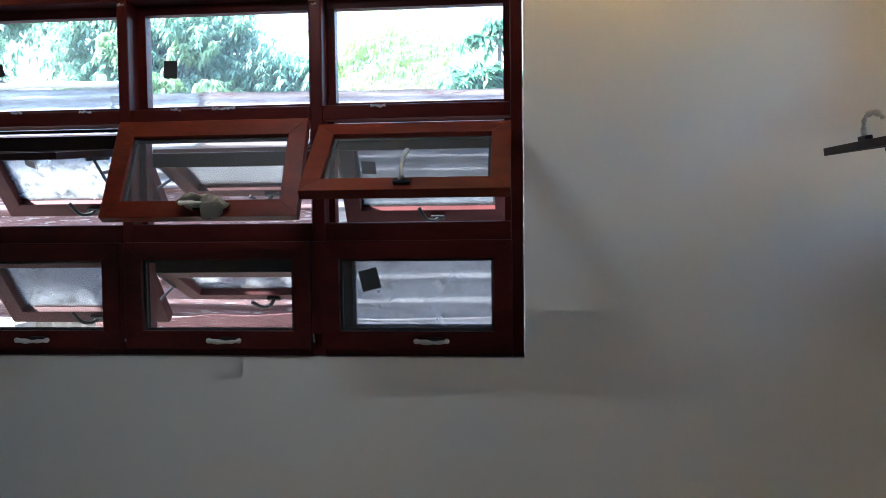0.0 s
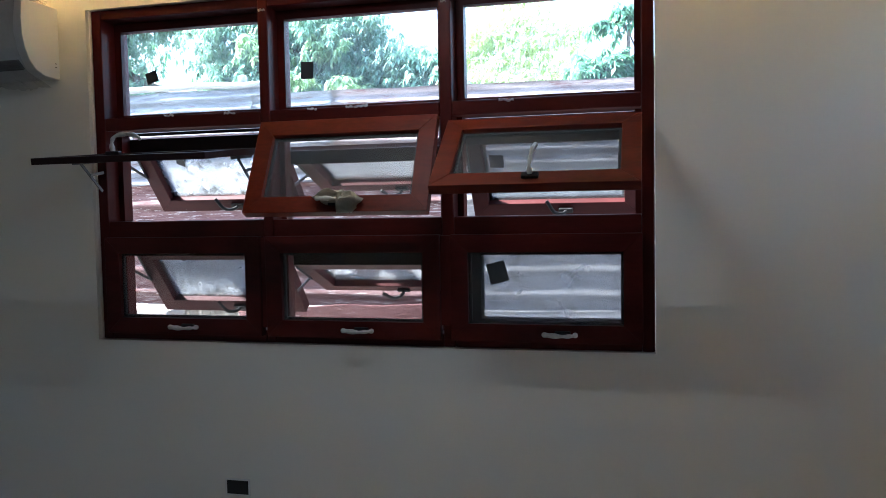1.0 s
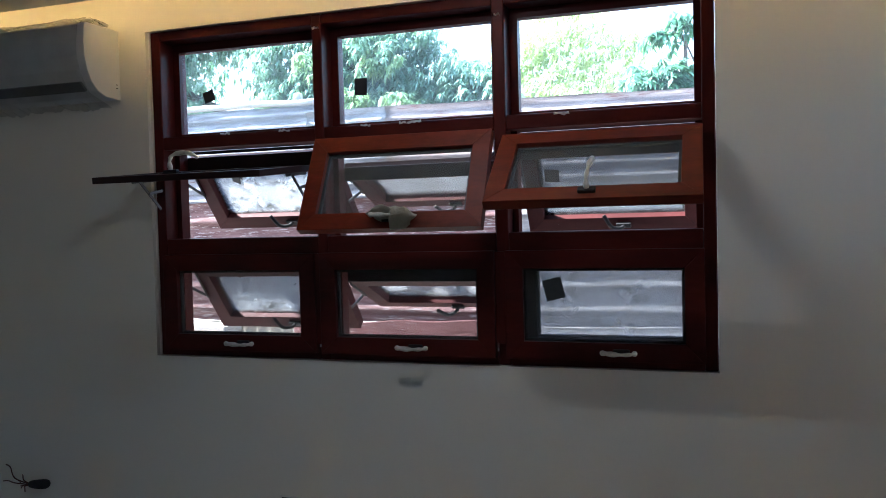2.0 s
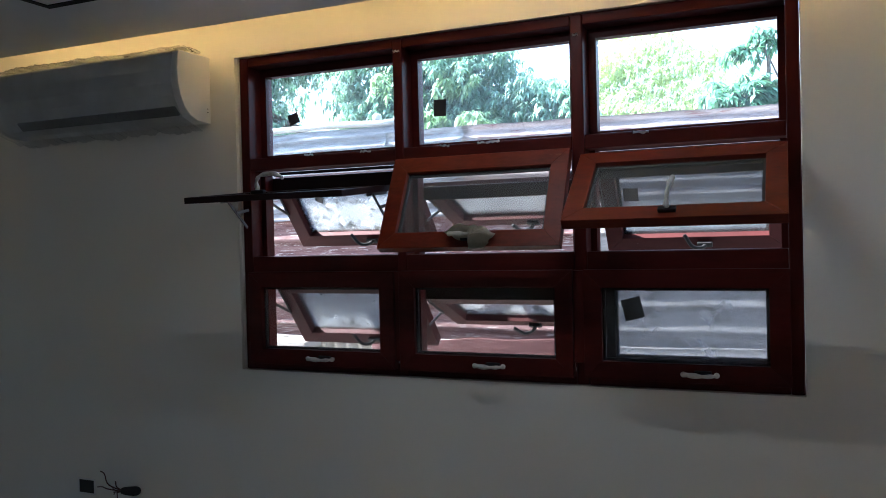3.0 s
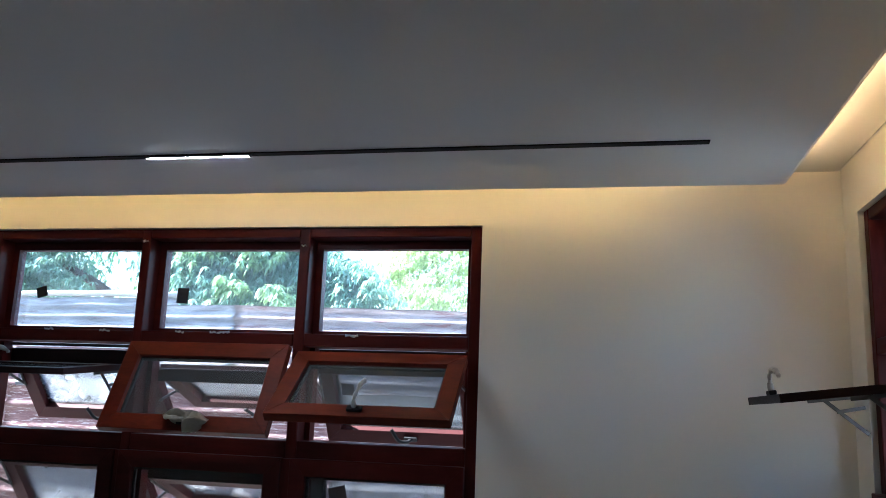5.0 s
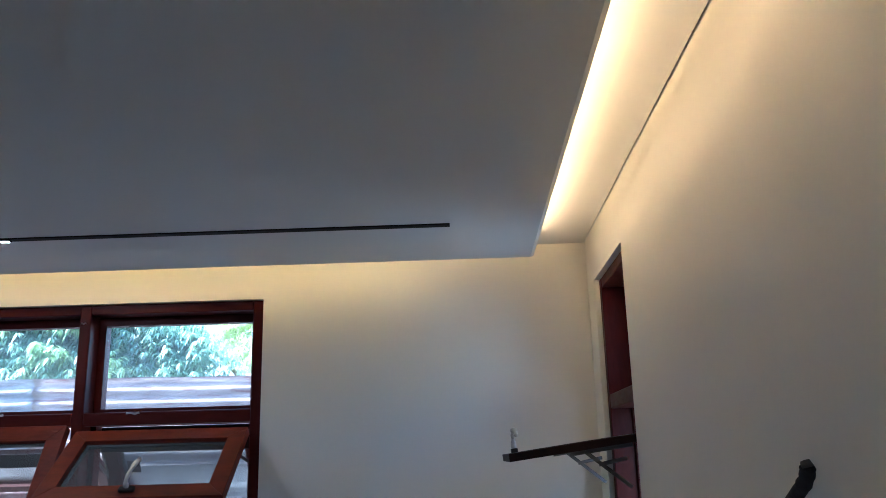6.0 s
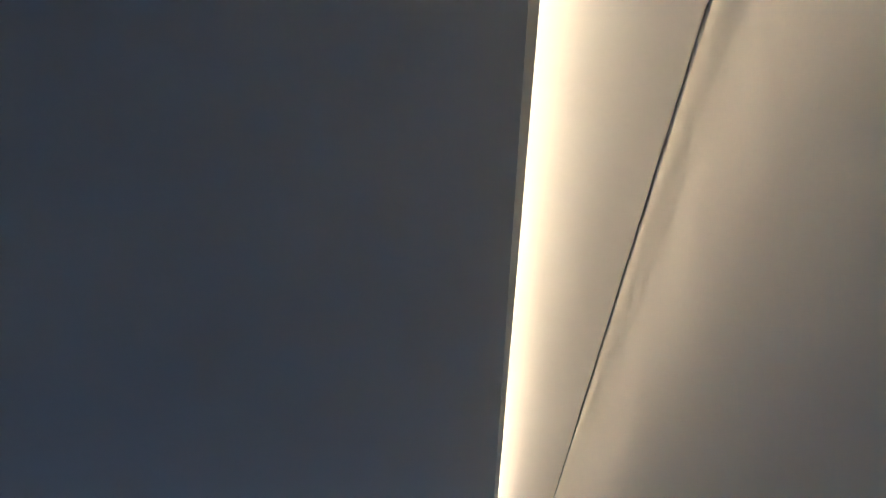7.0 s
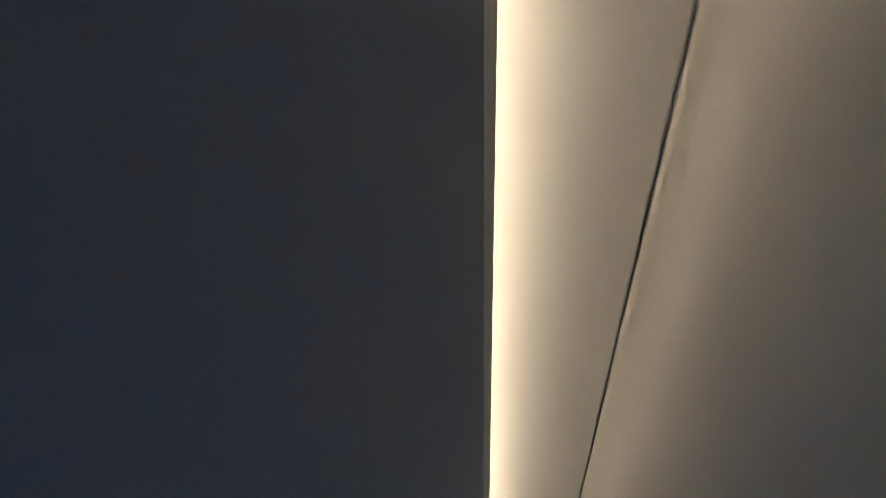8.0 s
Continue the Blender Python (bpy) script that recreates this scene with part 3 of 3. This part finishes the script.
def hose():
    p = curve_pts([(3.504, -1.62, 1.43), (3.475, -1.76, 1.485), (3.458, -1.95, 1.556), (3.452, -2.035, 1.592), (3.451, -2.088, 1.618), (3.450, -2.104, 1.636)], 6)
    e = empty("insulated_pipe", pose(0, 0, -0.016), "black foam-wrapped pipe end poking out beside the wall", "pipe")
    r = [0.0099 + 0.002 * noise.noise(Vector((i * 0.9, 3, 1))) for i in range(len(p))]
    r[-1], r[-2] = 0.009, 0.0105
    part("insulation", tube(bmesh.new(), p, r, 14), M_FOAM, e, smooth=True)
    part("pipe_end", tube(bmesh.new(), [(3.450, -2.104, 1.635), (3.448, -2.102, 1.644)], [0.0085, 0.006], 10), M_COPPER, e, "grey capped pipe end", smooth=True)


hose()


def rag():
    """Crumpled paper wrapped over the handle of the propped sash."""
    bm = bmesh.new()
    n, m = 22, 12
    grid = []
    for i in range(n + 1):
        u = i / n
        line = []
        for j in range(m + 1):
            v = j / m
            x = (u - 0.5) * 0.175 + 0.012 * math.sin(5 * v)
            half = math.sqrt(max(0.02, 1 - (2 * u - 1) ** 2))
            y = -0.030 - 0.045 * math.sin(math.pi * v) * half ** 0.6
            z = 0.035 * half * (1 - 2 * v) + (0.012 if u < 0.55 else -0.022) * v * 1.2
            w = Vector((x * 22, y * 30, z * 30))
            k = noise.noise(w) * 0.010 + abs(noise.noise(w * 2.3)) * 0.006
            line.append(bm.verts.new((x + k * 0.5, y - k, z + k * 0.9)))
        grid.append(line)
    for a, b in zip(grid, grid[1:]):
        for j in range(m):
            bm.faces.new((a[j], a[j + 1], b[j + 1], b[j]))
    bmesh.ops.solidify(bm, geom=bm.faces[:], thickness=0.0015)
    o = part("crumpled_paper", bm, M_RAG)
    o.matrix_basis = pose(1.118, -0.148, 1.488, -27, 2, 0)
    tagged(o, "crumpled grey-beige paper wrapped over a window handle", "paper")


rag()


def scrap(x, z, w, seed):
    rnd = random.Random(seed)
    bm = bmesh.new()
    rows = []
    for i in range(7):
        u = i / 6 - 0.5
        dz = rnd.uniform(-0.003, 0.004)
        rows.append([bm.verts.new((u * w, 0, dz - 0.003)), bm.verts.new((u * w + rnd.uniform(-0.002, 0.002), rnd.uniform(-0.006, -0.002), dz + rnd.uniform(0.002, 0.007)))])
    for a, b in zip(rows, rows[1:]):
        bm.faces.new((a[0], b[0], b[1], a[1]))
    bmesh.ops.solidify(bm, geom=bm.faces[:], thickness=0.001)
    o = part("tape_scrap", bm, M_TAPE)
    o.matrix_basis = pose(x, 0.0165, z)
    tagged(o, "torn scrap of white masking tape on a rail", "tape", "tape scraps")


for k, (x, z, w) in enumerate(((0.341, 1.846, 0.045), (0.606, 1.845, 0.05), (0.949, 1.843, 0.04), (1.10, 1.844, 0.03), (1.145, 1.845, 0.055), (1.690, 1.840, 0.055), (0.752, 2.226, 0.03), (1.466, 2.205, 0.02))):
    scrap(x, z, w, k)


# recessed magnetic track in the panel, with its linear lamp
def track():
    e = empty("light_track", pose(0, 0, ZP), "slim black light track let into the ceiling", "light track")
    TY = -0.672
    a, b = -0.33, 2.972
    slab("track_rail", (a, b, TY - 0.0155, TY + 0.0155, -0.0042, -0.0002), M_TRACK, e, bevel=0)
    slab("track_rail", (a, a + 0.024, -4.2, TY - 0.016, -0.0042, -0.0002), M_TRACK, e, bevel=0)
    lamp = empty("track_lamp", pose(0, 0, ZP), "lit white linear lamp in a black track", "track lamp")
    bm = block(bmesh.new(), 1.158, 1.522, TY - 0.0065, TY + 0.0065, -0.0085, -0.0081)
    part("diffuser", bm, M_LIGHT, lamp)
    slab("housing", (1.158, 1.522, TY - 0.009, TY + 0.009, -0.0079, -0.0044), M_TRACK, lamp, "black lamp housing", bevel=0)
    for x0, x1 in ((1.150, 1.1575), (1.5225, 1.530)):
        slab("lamp_end", (x0, x1, TY - 0.009, TY + 0.009, -0.0085, -0.0046), M_TRACK, lamp, bevel=0.001)


track()

# ---- outside ----
bm = bmesh.new()
S = 400
vs = [bm.verts.new(p) for p in ((-S, -S, -0.32), (S, -S, -0.32), (S, S, -0.32), (-S, S, -0.32))]
bm.faces.new(vs)
tagged(part("ground", bm, M_SOIL), "bare brown soil outside the house", "ground", kind="structure")


def sheet(parent, x0, x1, z0, z1, y, material, seed, pitch=0.076, amp=0.013, upright=False, label="", wave=0.02, ribs=False, fall=0.0):
    """A corrugated sheet with a ragged, bent rim and real thickness. ribs: narrow ridges; fall: how far the far end hangs lower."""
    bm = bmesh.new()
    nx, nz = (max(8, int((x1 - x0) * (70 if upright else 14))), max(10, int((z1 - z0) * (14 if upright else 110))))
    grid = []
    for i in range(nx + 1):
        x = x0 + (x1 - x0) * i / nx
        line = []
        for j in range(nz + 1):
            v = j / nz
            edge = noise.noise(Vector((x * 2.1, seed, 0.3 if v > 0.5 else 5))) * wave * abs(2 * v - 1) ** 3
            flat = z0 + (z1 - z0) * v
            z = flat + edge - fall * i / nx
            ph = (x if upright else flat + 0.012 * noise.noise(Vector((x * 0.8, seed, 2)))) / pitch * math.tau
            rib = 1 - 2 * (0.5 + 0.5 * math.cos(ph)) ** 4 if ribs else math.sin(ph)
            d = amp * rib + 0.02 * noise.noise(Vector((x * 0.9, z * 0.9, seed))) + 0.004 * noise.noise(Vector((x * 6, z * 6, seed)))
            torn = 0.018 * noise.noise(Vector((z * 16, seed, 9))) if i in (0, nx) else 0
            line.append(bm.verts.new((x + torn, y + d, z)))
        grid.append(line)
    for a, b in zip(grid, grid[1:]):
        for j in range(nz):
            bm.faces.new((a[j], a[j + 1], b[j + 1], b[j]))
    bmesh.ops.solidify(bm, geom=bm.faces[:], thickness=0.003)
    return part("sheet", bm, material, parent, label, smooth=True)


fence = empty("sheet_fence", pose(0, 1.8, -0.32), "old corrugated metal sheet fence, bleached above and rusty below", "fence")
Z = 0.32
sheet(fence, -5.2, -2.45, 1.75 + Z, 2.24 + Z, 0.02, M_ZINC, 1)
sheet(fence, -2.5, -0.10, 1.60 + Z, 2.225 + Z, 0.03, M_ZINC, 2)
sheet(fence, -0.22, 0.345, 1.60 + Z, 2.172 + Z, 0.0, M_ZINC, 13, wave=0.01)
sheet(fence, 0.325, 3.1, 1.60 + Z, 2.170 + Z, -0.014, M_ZINC_WARM, 3, wave=0.012, fall=0.028)
sheet(fence, 3.05, 6.5, 1.60 + Z, 2.13 + Z, 0.02, M_ZINC, 4)
sheet(fence, -5.2, -1.2, 0.95 + Z, 1.80 + Z, -0.02, M_PINK, 5, 0.14, 0.012, ribs=True)
sheet(fence, -1.25, 1.10, 0.86 + Z, 1.63 + Z, -0.03, M_PINK, 6, 0.14, 0.012, ribs=True)
sheet(fence, 1.05, 3.6, 0.80 + Z, 1.64 + Z, -0.04, M_GREY, 7, 0.14, 0.008, ribs=True)
sheet(fence, 3.5, 6.5, 0.80 + Z, 1.64 + Z, -0.02, M_RUST, 8, 0.14, 0.012, ribs=True)
sheet(fence, -5.2, -1.05, 0.02, 0.80 + Z, -0.05, M_ZINC, 9)
sheet(fence, -1.10, -0.20, 0.02, 0.86 + Z, -0.07, M_CREAM, 10, 0.09, 0.012, True, "cream ribbed sheet")
sheet(fence, -0.30, 1.16, 0.02, 0.89 + Z, -0.08, M_RUST, 11, 0.4, 0.006, wave=0.07)
sheet(fence, 1.10, 6.5, 0.02, 0.86 + Z, -0.055, M_GREY, 12, 0.14, 0.008, ribs=True)
for x in (-4.2, -1.9, 0.9, 2.9, 5.2):
    slab("fence_post", (x, x + 0.07, 0.075, 0.145, 0.0, 2.06 + Z), M_BARK, fence, "weathered timber post")
# a pale bent capping lies along the western sheets
cap = [(-5.2 + 0.17 * i, 0.02 + 0.012 * noise.noise(Vector((i * 0.6, 2, 4))), 2.247 + Z + 0.012 * noise.noise(Vector((i * 0.5, 8, 1)))) for i in range(31)]
part("capping", tube(bmesh.new(), cap, [0.020 + 0.006 * noise.noise(Vector((i * 0.8, 5, 5))) for i in range(31)], 10), M_CREAM, fence, "pale bent metal capping", smooth=True)

plank = slab("plank", (-1.75, -0.70, -0.10, 0.10, -0.022, 0.022), M_CREAM, bevel=0.004)
plank.matrix_basis = pose(0.02, 1.61, 0.818, 0, 1.0, 0)
tagged(plank, "pale painted plank lying on blocks by the fence", "plank")
for x in (-1.62, -0.86):
    tagged(slab("concrete_block", (x, x + 0.14, 1.54, 1.68, -0.32, 0.795 - 0.0175 * (x + 0.14 - 0.02)), M_PLASTER, bevel=0.006), "grey concrete block pillar under a plank", "block", "plank supports")

pipe = empty("vent_pipe", pose(-0.34, 1.93, -0.31), "pale capped vent pipe behind the fence", "pipe")
part("pipe", tube(bmesh.new(), [(0, 0, -0.03), (0, 0, 2.57)], 0.018, 14), M_CREAM, pipe, smooth=True)
part("cap", tube(bmesh.new(), [(0, 0, 2.57), (0, 0, 2.585), (0, 0, 2.62), (0, 0, 2.63)], [0.020, 0.030, 0.030, 0.022], 14), M_CREAM, pipe, smooth=True)
part("elbow", tube(bmesh.new(), [(0, 0, 2.50), (0.14, 0, 2.50)], 0.018, 12), M_CREAM, pipe, smooth=True)


def leaf_cloud(name, lobes, clumps, spread, whorls, per, length, width, droop, material, parent, seed):
    """A crown: whorls of long leaves in uneven clumps set on the shells of several lobes, with gaps between."""
    rng = np.random.default_rng(seed)
    verts, faces = [], []
    weights = np.array([l[3] ** 2 for l in lobes])
    picks = rng.choice(len(lobes), clumps, p=weights / weights.sum())
    for k in picks:
        cx, cy, cz, r, fz = lobes[k]
        d = rng.normal(size=3)
        d[1] -= 0.3
        d /= np.linalg.norm(d)
        hub = np.array((cx, cy, cz)) + d * r * rng.uniform(0.45, 1.0) * np.array((1, 1, fz))
        size = spread * rng.uniform(0.55, 1.25)
        for _ in range(max(2, int(whorls * rng.uniform(0.5, 1.4)))):
            o = rng.normal(size=3) * size * np.array((0.55, 0.55, 0.30))
            o[2] -= 0.5 * (o[0] ** 2 + o[1] ** 2) / size
            c = hub + o
            turn = rng.uniform(0, math.tau)
            n = per + int(rng.integers(-2, 3))
            tilt = rng.uniform(0.1, 0.7)
            for i in range(n):
                a = turn + math.tau * i / n + rng.uniform(-0.3, 0.3)
                e = -droop * rng.uniform(0.2, 1.3) + tilt * math.cos(a)
                u = np.array((math.cos(a) * math.cos(e), math.sin(a) * math.cos(e), math.sin(e)))
                s = np.array((-math.sin(a), math.cos(a), 0.0))
                L, w = length * rng.uniform(0.6, 1.15), width * rng.uniform(0.7, 1.1)
                dn = np.array((0, 0, -1.0))
                b = len(verts)
                verts += [c + u * 0.02, c + u * L * 0.45 + s * w + dn * L * 0.04, c + u * L * 0.45 - s * w + dn * L * 0.04, c + u * L * 0.5 + dn * L * 0.08, c + u * L + dn * L * 0.28]
                faces += [(b, b + 1, b + 3), (b, b + 3, b + 2), (b + 1, b + 4, b + 3), (b + 2, b + 3, b + 4)]
    me = bpy.data.meshes.new(name)
    me.from_pydata([tuple(v) for v in verts], [], faces)
    me.materials.append(material)
    ob = new(name, me)
    ob.parent = parent
    return ob


def tree(label, base, limbs, stem):
    e = empty("tree", pose(*base), label, "tree", "trees behind the fence")
    b = Vector(base)
    bm = bmesh.new()
    top = Vector(limbs[0][0]) - b
    tube(bm, curve_pts([(0, 0, 0), top * 0.5 + Vector((0.08, 0.05, 0)), top], 5), [stem * (1 - 0.045 * i) for i in range(11)], 12)
    for p, q in limbs:
        p, q = Vector(p) - b, Vector(q) - b
        tube(bm, curve_pts([p, (p + q) / 2 + Vector((0.1, -0.05, 0.12)), q], 4), [stem * 0.5 * (1 - 0.09 * i) for i in range(9)], 8)
    part("trunk", bm, M_BARK, e, "grey-brown trunk and limbs", smooth=True)
    return e


def leaves(e, base, lobes, clumps, spread, whorls, per, length, width, droop, material, seed, name="crown", label=""):
    loc = [(x - base[0], y - base[1], z - base[2], r, f) for x, y, z, r, f in lobes]
    c = leaf_cloud(name, loc, clumps, spread, whorls, per, length, width, droop, material, e, seed)
    if label:
        tagged(c, label)


B1 = (-3.0, 6.8, -0.32)
e = tree("large dark green mango tree with drooping leaves", B1,
         [((-3.0, 6.8, 2.2), (-5.2, 6.4, 3.6)), ((-3.0, 6.8, 2.2), (-1.8, 6.3, 3.5)), ((-3.0, 6.8, 2.2), (-2.9, 7.2, 4.8)), ((-3.0, 6.8, 1.9), (-4.6, 6.3, 3.0)), ((-2.6, 6.6, 2.7), (-2.35, 5.7, 3.3))], 0.20)
leaves(e, B1, [(-4.75, 6.2, 3.5, 0.72, 0.9), (-5.7, 6.2, 3.4, 0.9, 0.9), (-4.2, 6.4, 3.95, 0.6, 0.7), (-4.35, 6.0, 3.15, 0.42, 0.7), (-5.0, 6.0, 2.8, 0.55, 0.6),
               (-3.45, 6.4, 4.05, 0.5, 0.7), (-2.5, 6.2, 3.6, 0.72, 0.9), (-2.6, 6.0, 2.95, 0.40, 0.8), (-1.7, 6.2, 3.4, 0.72, 0.9), (-1.9, 5.9, 2.8, 0.5, 0.6),
               (-1.1, 6.3, 3.1, 0.52, 0.9), (-1.25, 6.3, 3.6, 0.5, 0.8), (-0.35, 6.2, 2.85, 0.42, 0.95), (-0.12, 6.3, 2.85, 0.36, 1.05), (-0.4, 6.2, 3.15, 0.3, 0.8), (-0.65, 6.3, 3.0, 0.42, 0.9),
               (-4.2, 6.8, 4.8, 1.0, 0.7), (-2.4, 6.9, 4.6, 1.0, 0.7), (-6.9, 6.4, 3.4, 1.2, 0.9)],
       1150, 0.24, 13, 9, 0.115, 0.0155, 0.75, M_LEAF, 11)
# depth of the crown: its shade is put into a darker leaf colour
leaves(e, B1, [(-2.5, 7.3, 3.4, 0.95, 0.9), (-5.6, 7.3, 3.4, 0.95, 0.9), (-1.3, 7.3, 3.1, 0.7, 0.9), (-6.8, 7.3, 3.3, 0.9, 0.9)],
       260, 0.34, 14, 9, 0.15, 0.021, 0.8, M_LEAF3, 14, "inner_leaves", "inner mango leaves with the crown's shade put into their dark green")
# clumps that catch the sun, painted by a paler leaf colour
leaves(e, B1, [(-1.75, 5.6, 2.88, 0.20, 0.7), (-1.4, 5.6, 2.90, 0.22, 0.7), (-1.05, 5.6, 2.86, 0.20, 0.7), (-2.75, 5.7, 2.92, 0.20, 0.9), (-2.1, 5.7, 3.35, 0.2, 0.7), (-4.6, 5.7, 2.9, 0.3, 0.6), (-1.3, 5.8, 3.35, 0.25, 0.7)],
       34, 0.15, 9, 9, 0.135, 0.0185, 0.8, M_LEAF2, 15, "sun_tinted_leaves", "front mango leaves with sunlight put into their pale yellow-green")
B2 = (0.2, 8.2, -0.32)
e = tree("pale yellow-green sunlit tree with open foliage", B2,
         [((0.2, 8.2, 2.0), (-0.8, 8.0, 3.4)), ((0.2, 8.2, 2.0), (1.1, 8.0, 3.2)), ((0.2, 8.2, 2.0), (0.2, 8.4, 3.8))], 0.11)
# the crown's overbright sunlight is in its pale leaf colour
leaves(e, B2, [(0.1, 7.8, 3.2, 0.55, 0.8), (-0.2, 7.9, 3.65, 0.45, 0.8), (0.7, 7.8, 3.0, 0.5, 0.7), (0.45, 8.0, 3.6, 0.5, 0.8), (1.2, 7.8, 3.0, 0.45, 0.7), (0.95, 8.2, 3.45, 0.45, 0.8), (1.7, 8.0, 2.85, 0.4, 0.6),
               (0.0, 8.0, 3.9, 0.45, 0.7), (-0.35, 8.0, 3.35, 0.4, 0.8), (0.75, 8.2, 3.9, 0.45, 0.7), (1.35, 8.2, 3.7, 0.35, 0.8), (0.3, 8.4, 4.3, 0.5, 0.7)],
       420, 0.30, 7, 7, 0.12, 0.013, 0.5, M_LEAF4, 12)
B3 = (2.15, 6.2, -0.32)
e = tree("small dark broad-leaved tree", B3,
         [((2.15, 6.2, 1.9), (1.7, 6.0, 2.75)), ((2.15, 6.2, 1.9), (1.97, 6.2, 3.3)), ((1.97, 6.2, 3.0), (1.75, 6.2, 3.4))], 0.055)
leaves(e, B3, [(1.66, 6.0, 2.86, 0.33, 0.6), (2.02, 6.1, 2.86, 0.28, 0.7), (1.85, 6.0, 2.92, 0.22, 0.6), (1.70, 6.2, 3.40, 0.12, 0.6), (1.93, 6.2, 3.48, 0.12, 0.9), (2.6, 6.1, 2.8, 0.4, 0.7)],
       120, 0.13, 8, 8, 0.15, 0.026, 0.7, M_LEAF3, 13)
